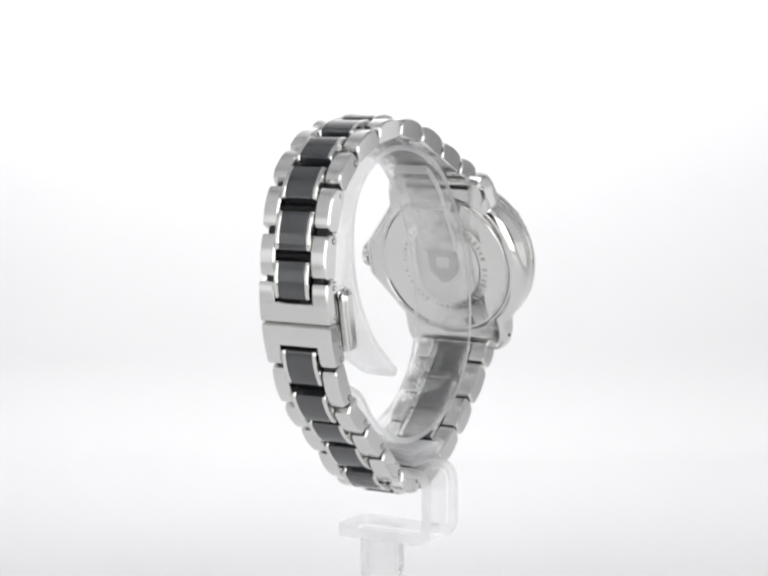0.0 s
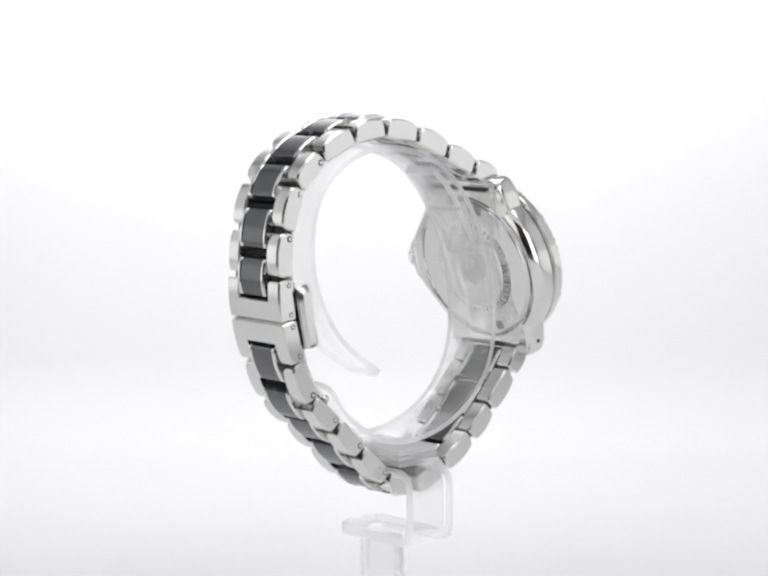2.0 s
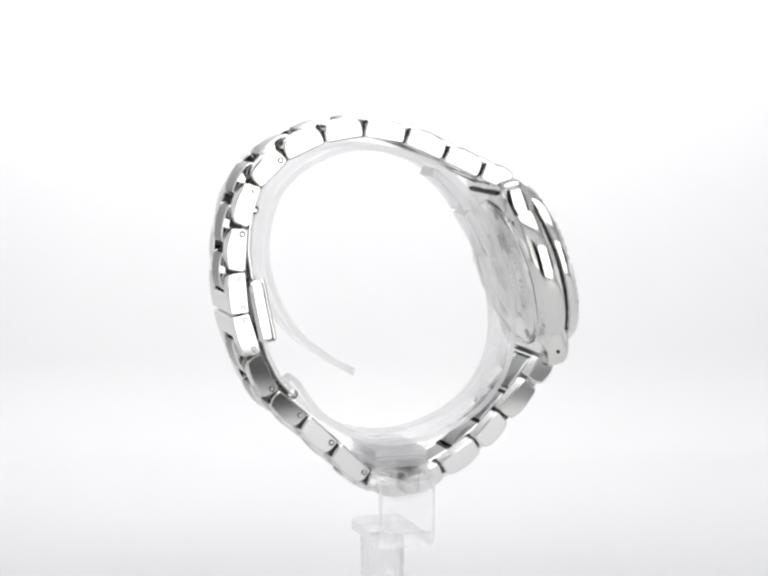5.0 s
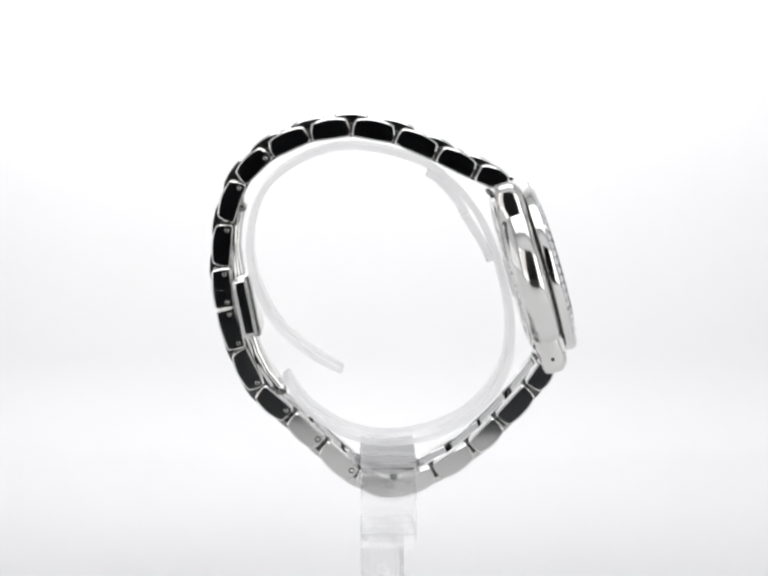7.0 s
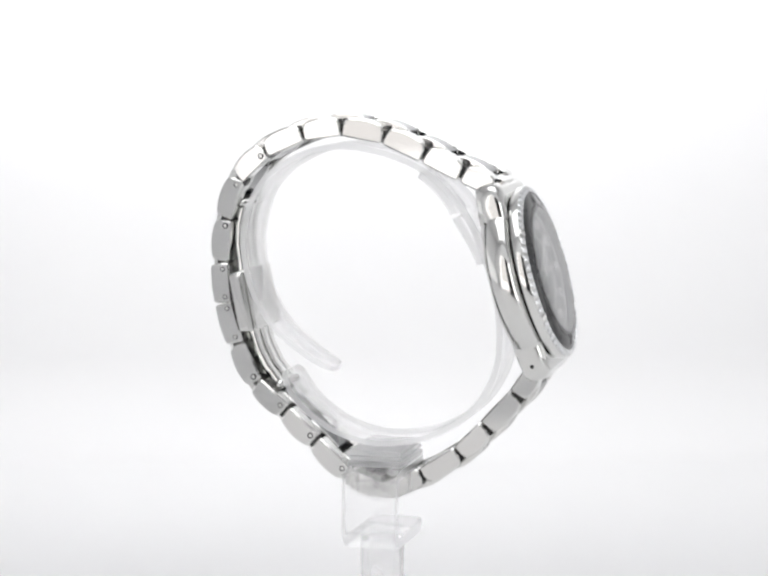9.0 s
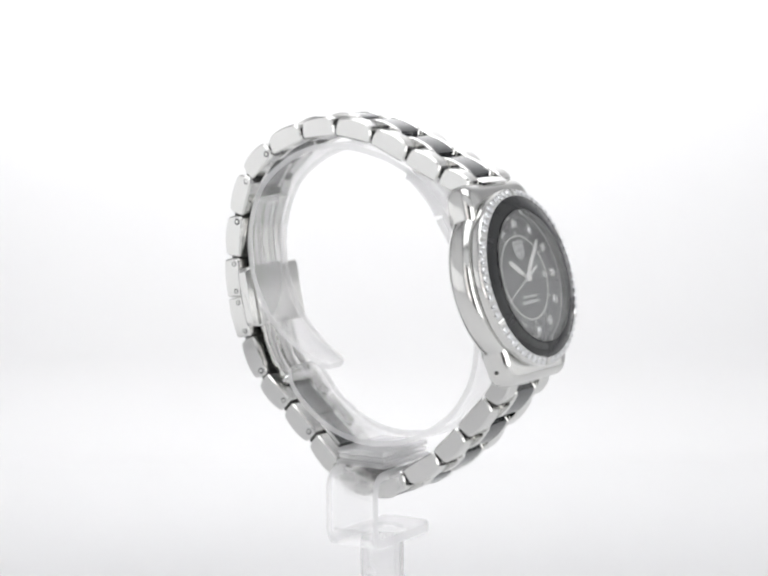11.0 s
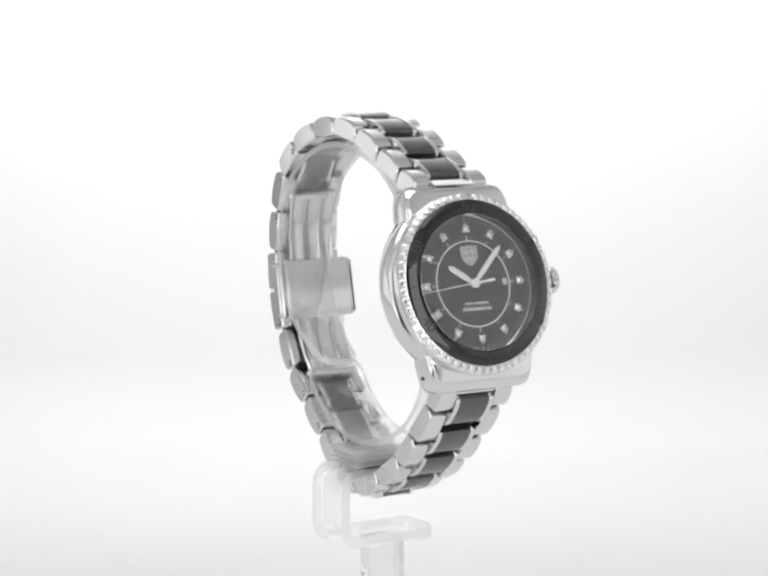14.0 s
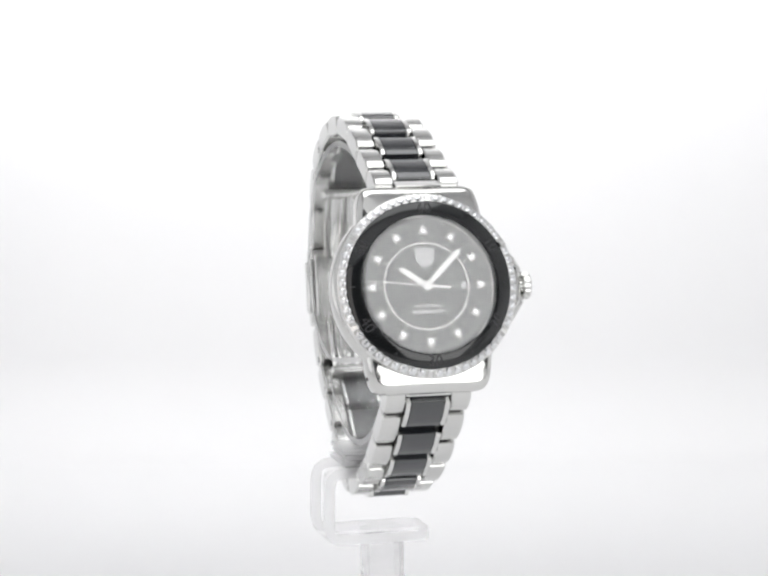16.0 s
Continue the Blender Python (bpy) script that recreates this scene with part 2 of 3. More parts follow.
def bracelet():
    n = len(JOINTS) - 1
    for k in range(n):
        ln, place = span(JOINTS[k], JOINTS[k + 1])
        hw = (half_width(k) + half_width(k + 1)) / 2
        if k in CLASP:
            continue
        prof = link_profile(ln - 0.5, -1.75, 2.2, 0.7, 1.0)
        for side in (-1, 1):
            bm = bmesh.new()
            w0, w1 = sorted((side * hw * 0.54, side * hw))
            # play in the joints: each link sits a hair askew
            slew, roll = random.uniform(-0.012, 0.012), random.uniform(-0.015, 0.015)
            bar(bm, prof, lambda s, o, w: place(s, o, w + slew * s + roll * o), w0, w1, 0.3, cap_mat=1)
            outer = part("side_link", bm, [BRUSHED, MIRROR], watch)
            if 5 < k < 16:
                # the ends of the link's split pin, set in a fine dark ring
                bm = bmesh.new()
                end = 1 if k > 9 else -1
                s0 = end * (ln / 2 - 1.35)
                for r, dep, mi in ((0.60, 0.02, 1), (0.36, 0.07, 0)):
                    rings = []
                    for wv, rv in ((hw - 0.3, r), (hw + dep, r), (hw + dep + 0.02, r * 0.8)):
                        rings.append([place(s0 + rv * math.cos(q * math.pi / 6), -0.55 + rv * math.sin(q * math.pi / 6), side * wv) for q in range(12)])
                    skin(bm, rings, mat=mi)
                part("pin", bm, [STEEL, GAP_SHADE], outer)
    # centre pieces, each bridging one joint of the side links
    for k in range(1, n):
        if k == 10:
            continue
        a, b, c = Vector(JOINTS[k - 1]), Vector(JOINTS[k]), Vector(JOINTS[k + 1])
        p, q = (a + b) / 2, (b + c) / 2
        shift = b - (p + q) / 2
        if k == 1:
            p = a + (b - a) * 0.33
        if k == n - 1:
            q = b + (c - b) * 0.65
        p, q = p + shift * 0.75, q + shift * 0.75
        ln, place = span(p, q)
        hw = half_width(k)
        bm = bmesh.new()
        prof = link_profile(ln - 0.75, -1.85, 2.55, 0.6, 1.0)
        for side in (-1, 1):
            w0, w1 = sorted((side * hw * 0.405, side * hw * 0.525))
            bar(bm, prof, place, w0, w1, 0.18)
        centre = part("centre_link", bm, STEEL, watch, "polished steel rims of the centre link")
        bm = bmesh.new()
        bar(bm, link_profile(ln - 0.95, -1.75, 2.42, 0.55, 0.8), place, -hw * 0.40, hw * 0.40, 0.12)
        part("ceramic_insert", bm, CERAMIC, centre, "glossy black ceramic insert")
    # steel bars that close the bracelet against the case
    for a, b in ((JOINTS[0], JOINTS[1]), (JOINTS[-1], JOINTS[-2])):
        ln, place = span(a, b)
        bm = bmesh.new()
        h = ln / 2
        bar(bm, [(-h - 0.6, -1.6), (-h + 1.75, -1.6), (-h + 1.95, -1.2), (-h + 1.95, 1.1), (-h + 1.6, 1.45), (-h - 0.6, 1.6)], place, -8.1 * 0.53, 8.1 * 0.53, 0.1)
        part("end_link", bm, STEEL, watch, "polished steel end link at the lugs")
    # knuckles that fill the joints of the side links, near black for the gap's shade
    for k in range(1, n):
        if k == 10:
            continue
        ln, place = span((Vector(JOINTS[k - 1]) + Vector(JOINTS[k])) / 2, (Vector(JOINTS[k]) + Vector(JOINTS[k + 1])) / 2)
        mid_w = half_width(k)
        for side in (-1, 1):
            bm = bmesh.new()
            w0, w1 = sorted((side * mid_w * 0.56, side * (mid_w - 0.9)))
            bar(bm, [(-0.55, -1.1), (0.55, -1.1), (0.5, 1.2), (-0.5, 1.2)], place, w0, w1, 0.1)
            part("knuckle", bm, GAP_SHADE, watch)
    # the bars between the centre pieces, in the same black as the shaded gaps
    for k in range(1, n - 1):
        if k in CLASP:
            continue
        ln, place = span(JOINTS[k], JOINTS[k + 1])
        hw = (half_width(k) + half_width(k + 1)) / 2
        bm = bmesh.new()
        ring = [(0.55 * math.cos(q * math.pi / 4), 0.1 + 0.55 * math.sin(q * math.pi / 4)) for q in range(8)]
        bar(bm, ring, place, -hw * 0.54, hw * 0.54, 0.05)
        part("link_bar", bm, GAP_SHADE, watch, "dark bar in the gap between centre links")


def clasp():
    for k, seam in ((9, 1), (10, -1)):
        ln, place = span(JOINTS[k], JOINTS[k + 1])
        hw = half_width(k) + 0.4
        bm = bmesh.new()
        prof = link_profile(ln - 0.12, -1.75, 2.08, 0.3, 0.7)
        for side in (-1, 1):
            w0, w1 = sorted((side * hw * 0.54, side * hw))
            bar(bm, prof, place, w0, w1, 0.3, cap_mat=1)
        h = ln / 2 - 0.06
        top = lambda s: 2.1 - 0.3 * (s / h) ** 2
        a0, a1 = 0.0 * ln, h + 0.01
        plate_line = [(a0, -1.3), (a1, -1.3), (a1, top(a1) - 0.35), (a1 - 0.25, top(a1 - 0.25)), (a1 * 0.6, top(a1 * 0.6)), (a1 * 0.3, top(a1 * 0.3)), (a0 + 0.2, top(a0)), (a0, top(a0) - 0.25)]
        bar(bm, [(seam * s, o) for s, o in plate_line], place, -hw - 0.01, hw + 0.01, 0.3, cap_mat=1)
        cover = part("clasp_cover", bm, [BRUSHED, MIRROR], watch, "brushed steel clasp cover")
        for side in (-1, 1):
            bm = bmesh.new()
            for sx in (-1, 1):
                s0 = sx * (ln / 2 - 1.2)
                for r, dep, mi in ((0.5, 0.02, 1), (0.34, 0.06, 0)):
                    rings = [[place(s0 + rv * math.cos(q * math.pi / 6), -0.5 + rv * math.sin(q * math.pi / 6), side * wv) for q in range(12)]
                             for wv, rv in ((hw - 0.3, r), (hw + dep, r), (hw + dep + 0.02, r * 0.8))]
                    skin(bm, rings, mat=mi)
            part("pin", bm, [STEEL, GAP_SHADE], cover)
    # folding plate with its push buttons, inside the covers
    ln, place = span((-27.3, -46.6), (-25.0, -58.2))
    bm = bmesh.new()
    bar(bm, link_profile(ln, -2.2, 0.9, 0.1, 0.6), place, -7.3, 7.3, 0.3, cap_mat=1)
    plate = part("clasp_plate", bm, [BRUSHED, MIRROR], watch, "brushed steel folding clasp plate")
    for side in (-1, 1):
        bm = bmesh.new()
        w0, w1 = sorted((side * 7.2, side * 8.4))
        bar(bm, link_profile(ln - 0.4, -1.6, 1.3, 0.15, 0.7), place, w0, w1, 0.5, cap_mat=1)
        w0, w1 = sorted((side * 8.2, side * 8.75))
        bar(bm, link_profile(ln - 1.4, -1.3, 1.0, 0.1, 0.3), place, w0, w1, 0.3, cap_mat=1)
        part("push_button", bm, [BRUSHED, MIRROR], plate, "brushed steel clasp push button")
    for row in (((-26.5, -33.6), (-27.4, -37.5), (-27.6, -41.5), (-26.9, -46.8)), ((-24.9, -57.6), (-23.8, -61.5), (-22.0, -65.0), (-19.2, -68.5))):
        bm = bmesh.new()
        rings = []
        fine = []
        for i in range(len(row) - 1):
            for f in (0, 0.5):
                fine.append((row[i][0] + (row[i + 1][0] - row[i][0]) * f, row[i][1] + (row[i + 1][1] - row[i][1]) * f))
        fine.append(row[-1])
        for i, (x, z) in enumerate(fine):
            a, b = fine[max(0, i - 1)], fine[min(len(fine) - 1, i + 1)]
            d = Vector((b[0] - a[0], b[1] - a[1])).normalized()
            nx, nz = -d.y * 0.55, d.x * 0.55
            rings.append((x, z, nx, nz))
        # two rails and a slightly proud middle strip
        for wa, wb, lift in ((-4.9, -2.05, 0.0), (-1.85, 1.85, 0.25), (2.05, 4.9, 0.0)):
            section = [(1.0, wa + 0.35), (1.0, wb - 0.35), (0.75, wb - 0.1), (0.3, wb), (-0.3, wb), (-0.75, wb - 0.1),
                       (-1.0, wb - 0.35), (-1.0, wa + 0.35), (-0.75, wa + 0.1), (-0.3, wa), (0.3, wa), (0.75, wa + 0.1)]
            skin(bm, [[at_watch(x + nx * q * (1 + lift), w, z + nz * q * (1 + lift)) for q, w in section] for x, z, nx, nz in rings])
        skin(bm, [[at_watch(x + nx * 0.5, wa, z + nz * 0.5) for wa in (-4.7, 4.7)] + [at_watch(x - nx * 0.5, wa, z - nz * 0.5) for wa in (4.7, -4.7)] for x, z, nx, nz in rings])
        blade = part("clasp_blade", bm, STEEL, watch, "curved polished steel clasp blade")
        ends = (row[0], row[-1])
        x, z = ends[0] if row[0][1] > -40 else ends[1]
        bm = bmesh.new()
        ring = [(0.95 * math.cos(q * math.pi / 8), 0.95 * math.sin(q * math.pi / 8)) for q in range(16)]
        bar(bm, ring, lambda s, o, w: at_watch(x + s, w, z + o), -5.6, 5.6, 0.6)
        part("hinge", bm, STEEL, blade)


# ---- the head: a frame of its own, n out of the dial, u towards twelve, w towards three ----
TILT = radians(15.9)
HEAD = Vector((32.25, -0.3, -45.4))
N_AX = Vector((math.cos(TILT), 0, math.sin(TILT)))
U_AX = Vector((-math.sin(TILT), 0, math.cos(TILT)))


def at_head(w, u, n):
    p = HEAD + N_AX * n + U_AX * u
    return at_watch(p.x, p.y + w, p.z)


RING_TOP = 1.05          # height of the ceramic ring at the glass
RING_MID = 0.82
HEAD_POSE = Matrix.Translation(at_head(0, 0, 0)) @ Matrix((
    (0, U_AX.x, N_AX.x, 0), (1, U_AX.y, N_AX.y, 0), (0, U_AX.z, N_AX.z, 0), (0, 0, 0, 1)))


def case_radius(a):
    """Outline of the case seen from the front: round middle, flared lugs, crown guard towards three."""
    c, s = abs(math.cos(a)), abs(math.sin(a))
    box = 18.8
    for _ in range(3):
        wide = (11.2 if math.cos(a) > 0 else 10.9) + 0.10 * max(0.0, 18.8 - box * s)
        box = ((c / wide) ** 12 + (s / 18.8) ** 12) ** (-1 / 12)
    r = max(16.85, box)
    lean = math.atan2(s, math.cos(a))
    if lean < radians(38):
        r = max(r, 16.85 / math.cos(radians(38) - max(lean, radians(10))))
    return r


def head():
    # case middle with wide lugs and the crown guard
    bm = bmesh.new()
    rings = []
    # height, inset at the round middle, inset at the lugs
    rows = [(-7.75, 3.2, 3.2), (-7.7, 2.0, 1.5), (-7.45, 1.35, 0.9), (-7.0, 0.85, 0.5), (-6.5, 0.45, 0.2), (-6.0, 0.2, 0.08), (-5.4, 0.07, 0.02), (-4.6, 0.01, 0.0), (-3.9, 0.0, 0.0),
            (-3.4, 0.06, 0.06), (-3.0, 0.2, 0.22), (-2.65, 0.48, 0.5), (-2.35, 0.95, 0.95), (-2.15, 1.25, 1.3), (-2.08, 1.5, 1.7), (-2.02, 3.4, 4.4)]
    count = 360
    for d, ins, ins_lug in rows:
        ring = []
        for k in range(count):
            a = 2 * math.pi * k / count
            full = case_radius(a)
            lug = min(1.0, max(0.0, (full * abs(math.sin(a)) - 12.5) / 2.0))
            r = full - ins - (ins_lug - ins) * lug
            w, u = r * math.cos(a), r * math.sin(a)
            drop = 0.0
            if d > -4:
                drop = 0.13 * max(0.0, abs(u) - 14.5) + 0.5 * max(0.0, w - 17.0)
            if d < -7:
                drop = -0.10 * max(0.0, abs(u) - 12.5) - 0.35 * max(0.0, w - 16.0)
            ring.append(at_head(w, u, d - drop))
        rings.append(ring)
    skin(bm, rings)
    case = part("case", bm, CASE_STEEL, watch, "polished steel watch case with wide lugs", angle=20)
    # black bars for the shade in the slots where the bracelet meets the case
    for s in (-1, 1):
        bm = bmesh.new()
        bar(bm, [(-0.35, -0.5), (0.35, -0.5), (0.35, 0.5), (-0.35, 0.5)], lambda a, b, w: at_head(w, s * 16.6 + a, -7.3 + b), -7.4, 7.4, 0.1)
        part("lug_slot_shade", bm, GAP_SHADE, case, "black bar painted as the shaded slot behind the lug")
        for side in (-1, 1) if s < 0 else ():
            # black plug paints the dark inside of the spring bar hole
            bm = bmesh.new()
            rings = [[at_head(side * wv, s * 15.7 + r * math.cos(q * math.pi / 6), -5.0 + r * math.sin(q * math.pi / 6)) for q in range(12)]
                     for wv, r in ((10.2, 0.36), (11.24, 0.36), (11.26, 0.25))]
            skin(bm, rings)
            part("lug_hole", bm, GAP_SHADE, case, "small black plug painted as a shaded spring bar hole")
    # case back: polished rim, flat ring with wrench notches, engraved slope, raised disc
    bm = bmesh.new()
    skin(bm, lathe(bm, [(13.75, -7.2), (13.75, -7.62), (9.95, -7.66), (9.75, -7.75), (8.35, -8.2), (8.1, -8.28), (7.8, -8.3), (3.0, -8.32)], at_head, 96))
    back = part("case_back", bm, SATIN, watch, "satin steel screw case back with notches")
    # the notches are not cut: flush grey blocks carry their shade
    for k in range(5):
        a = radians(72 * k + 180)
        bm = bmesh.new()
        ca, sa = math.cos(a), math.sin(a)
        bar(bm, [(-1.05, -1.0), (1.05, -1.0), (1.05, 0.85), (-1.05, 0.85)],
            lambda s, o, w: at_head((12.75 + o) * ca - s * sa, (12.75 + o) * sa + s * ca, w), -7.66, -7.3, 0.06)
        part("notch", bm, RECESS, back, "flush grey block painted as a shaded wrench notch")
    bm = bmesh.new()
    shield_rings(bm, 3.3, 3.5, -8.45, -8.28)
    shield = part("emblem", bm, ETCHED, back, "plain raised shield emblem")
    bm = bmesh.new()
    line = [(-1.5, 1.7), (1.3, 1.9), (1.6, -0.2), (-1.2, -0.6)]
    skin(bm, [[at_head(w, u, d) for w, u in line] for d in (-8.42, -8.5)])
    part("emblem_field", bm, BRUSHED, shield, "smooth field of the shield")
    bm = bmesh.new()
    skin(bm, lathe(bm, [(14.75, -7.6), (14.7, -7.75), (14.5, -7.85), (14.35, -7.7), (14.3, -7.5), (14.2, -7.5), (14.15, -7.75), (13.95, -7.95), (13.75, -7.8), (13.72, -7.5)], at_head, 120), cap_start=False, cap_end=False)
    part("back_rim", bm, MIRROR, back, "polished double rim round the case back")
    # engraved words round the slope that cannot be read
    for k in range(48):
        if k % 8 == 7:
            continue
        a = 2 * math.pi * (k + 0.5) / 48
        bm = bmesh.new()
        ca, sa = math.cos(a), math.sin(a)
        wd = 0.2 + 0.22 * ((k * 7) % 5) / 5
        skin(bm, [[at_head((9.05 + o) * ca - q * sa, (9.05 + o) * sa + q * ca, -7.99 + o * 0.32 + h) for q, o in ((-wd, -0.45), (wd, -0.45), (wd, 0.45), (-wd, 0.45))] for h in (0.05, -0.02)])
        part("engraved_bar", bm, ETCHED, back)
    # bezel
    bm = bmesh.new()
    skin(bm, lathe(bm, [(15.0, -1.9), (16.1, -1.86), (16.45, -1.65), (16.6, -0.6), (16.42, -0.16), (15.2, 0.46), (15.08, 0.49), (15.0, 0.15), (14.0, -0.35)], at_head, 120), cap_start=False, cap_end=False)
    bezel = part("bezel", bm, STEEL, watch, "polished steel bezel set with clear stones")
    bm = bmesh.new()
    skin(bm, lathe(bm, [(16.34, -0.18), (16.34, -0.08), (15.25, 0.45), (15.25, 0.36)], at_head, 120), cap_start=False, cap_end=False)
    part("stone_setting", bm, ETCHED, bezel, "darker steel channel that holds the stones")
    # black ring that paints the shadow line between bezel and case
    bm = bmesh.new()
    skin(bm, lathe(bm, [(15.3, -2.1), (15.75, -2.08), (15.75, -1.87), (15.3, -1.85)], at_head, 96))
    part("bezel_gap_shade", bm, GAP_SHADE, bezel, "black ring painted as the shade under the bezel")
    slope = math.atan2(0.62, 1.3)
    shared = None
    for k in range(60):
        a = 2 * math.pi * (k + 0.5) / 60
        ca, sa = math.cos(a), math.sin(a)
        pivot = HEAD_POSE @ Matrix.Translation(Vector((15.75 * ca, 15.75 * sa, 0.19)) * MM) @ Matrix.Rotation(a - math.pi / 2, 4, "Z") @ Matrix.Rotation(-slope, 4, "X")
        if k % 10 == 4:
            bm = bmesh.new()
            bar(bm, [(-0.5, -0.75), (0.5, -0.75), (0.5, 0.75), (-0.5, 0.75)], lambda s, o, w: Vector((s, o, w)) * MM, -0.3, 0.3, 0.14)
            ob = part("bezel_stud", bm, STEEL, bezel)
        elif shared is None:
            bm = bmesh.new()
            rings = []
            for r, z, tw in ((0.71, -0.2, 0), (0.73, 0.08, 0), (0.5, 0.28, 22.5), (0.32, 0.32, 0)):
                rings.append([Vector((r * math.cos(radians(45 * q + tw)), r * math.sin(radians(45 * q + tw)), z)) * MM for q in range(8)])
            skin(bm, rings)
            ob = part("bezel_gem", bm, GEM, bezel, smooth=False)
            shared = ob.data
        else:
            ob = new("bezel_gem", shared)
            ob.parent = bezel
        ob.matrix_basis = pivot
    bm = bmesh.new()
    skin(bm, lathe(bm, [(15.0, -0.1), (15.0, 0.48), (14.9, 0.56), (12.75, RING_TOP), (12.6, RING_TOP + 0.01), (12.5, RING_TOP - 0.1), (12.5, -1.4)], at_head, 120), cap_start=False, cap_end=False)
    ring = part("ceramic_ring", bm, RINGBLACK, watch, "glossy black ceramic bezel ring with minute numerals")
    for k, word in enumerate(("60", "10", "20", "30", "40", "50")):
        numeral(word, radians(90 - 60 * k), ring, flip=k in (2, 3, 4))
    for k in range(12):
        if k % 2:
            a = radians(90 - 30 * k)
            bm = bmesh.new()
            tick(bm, a, 13.3, 14.2, 0.11, RING_MID + 0.02)
            part("minute_mark", bm, NUMERAL, ring)
    # crown with ribs, on its tube between the guards
    bm = bmesh.new()
    crown_at = lambda p, q, d: at_head(d, p, -4.4 + q)
    skin(bm, lathe(bm, [(1.5, 16.5), (1.5, 18.5), (2.2, 18.6), (2.4, 18.85), (2.4, 19.75), (2.1, 20.1), (1.3, 20.35)], crown_at, 64, wobble=lambda a: 0.13 * math.cos(14 * a)))
    part("crown", bm, STEEL, watch, "ribbed polished steel winding crown", angle=20)
    # dial
    bm = bmesh.new()
    skin(bm, lathe(bm, [(12.48, -2.2), (12.48, -1.3), (0.3, -1.3)], at_head, 72))
    dial = part("dial", bm, DIAL, watch, "black dial with stone hour markers and white print")
    bm = bmesh.new()
    rs = lathe(bm, [(12.47, -1.3), (12.2, -1.2), (12.42, RING_TOP - 0.15)], at_head, 72)
    skin(bm, rs, cap_start=False, cap_end=False)
    flange = part("flange", bm, RINGBLACK, watch, "black inner ring round the dial")
    bm = bmesh.new()
    skin(bm, lathe(bm, [(12.22, -1.22), (12.12, -1.12), (12.28, -1.02), (12.36, -1.1)], at_head, 96), cap_start=False, cap_end=False)
    part("lip", bm, SILVER, flange, "thin silver lip at the dial's edge")
    bm = bmesh.new()
    skin(bm, lathe(bm, [(7.68, -1.29), (7.68, -1.26), (7.86, -1.26), (7.86, -1.29)], at_head, 96), cap_start=False, cap_end=False)
    part("track_ring", bm, INK, dial, "fine white printed circle")
    for k in range(12):
        a = radians(90 - 30 * k)
        bm = bmesh.new()
        tick(bm, a, 7.95, 8.75, 0.07, -1.27)
        part("index_mark", bm, INK, dial)
        ca, sa = math.cos(a), math.sin(a)
        on = lambda s, o, w: at_head((9.95 + o) * ca - s * sa, (9.95 + o) * sa + s * ca, w)
        bm = bmesh.new()
        bar(bm, [(-0.45, -0.6), (0.45, -0.6), (0.5, 0.1), (0.16, 0.95), (-0.16, 0.95), (-0.5, 0.1)], on, -1.3, -1.02, 0.06)
        for px, po in ((-0.52, -0.42), (0.52, -0.42), (-0.46, 0.34), (0.46, 0.34)):
            skin(bm, [[on(px + r * math.cos(radians(60 * q)), po + r * math.sin(radians(60 * q)), z) for q in range(6)] for r, z in ((0.24, -1.3), (0.24, -0.9), (0.12, -0.82))])
        mark = part("hour_marker", bm, SILVER, dial, "silver claw hour marker set with a stone")
        bm = bmesh.new()
        skin(bm, [[on(r * math.cos(radians(45 * q + tw)), r * math.sin(radians(45 * q + tw)) - 0.05, z) for q in range(8)]
                  for r, z, tw in ((0.52, -1.1, 0), (0.52, -0.93, 0), (0.28, -0.8, 22.5))])
        part("stone", bm, GEM, mark, smooth=False)
    bm = bmesh.new()
    for k in range(60):
        tick(bm, radians(6 * k), 11.1, 11.75 if k % 5 else 11.95, 0.05, -1.27)
    tagged(part("minute_ticks", bm, GREYINK, dial), kind="stuff")
    bm = bmesh.new()
    shield_rings(bm, 1.5, 1.55, -1.2, -1.3, 5.15)
    sh = part("emblem", bm, RECESS, dial, "small plain shield emblem with silver border")
    bm = bmesh.new()
    outer = shield_line(1.72, 1.78, 5.15)
    inner = shield_line(1.46, 1.5, 5.15)
    skin(bm, [[at_head(w, u, -1.25) for w, u in outer], [at_head(w, u, -1.12) for w, u in outer], [at_head(w, u, -1.12) for w, u in inner], [at_head(w, u, -1.25) for w, u in inner]], cap_start=False, cap_end=False)
    part("border", bm, GREYINK, sh)
    for x0, x1, u0, u1 in ((-1.2, -0.15, 5.3, 6.15), (0.2, 1.2, 5.35, 6.2), (-0.95, 0.95, 4.2, 4.85)):
        bm = bmesh.new()
        flat(bm, x0, x1, u0, u1, -1.17)
        part("device", bm, GREYINK, sh)
    # two printed lines that cannot be read
    for u0, high, left, count, wide, gap in ((-3.75, 0.42, -2.45, 13, 0.26, 5), (-4.85, 0.58, -3.0, 13, 0.34, 11)):
        x = left
        for k in range(count):
            if k == gap:
                x += 0.3
            bm = bmesh.new()
            flat(bm, x, x + wide, u0, u0 + high, -1.27)
            part("printed_bar", bm, DIMINK, dial)
            x += wide + 0.11
    bm = bmesh.new()
    flat(bm, 6.35, 7.3, -0.6, 0.6, -1.26)
    part("date_window", bm, GREYINK, dial, "small grey date window")
    # the hands, steel with a white filling
    blade_hand("hour_hand", 304, 6.1, 0.6, -0.95, 0.9)
    blade_hand("minute_hand", 45.5, 9.3, 0.55, -0.78, 0.9)
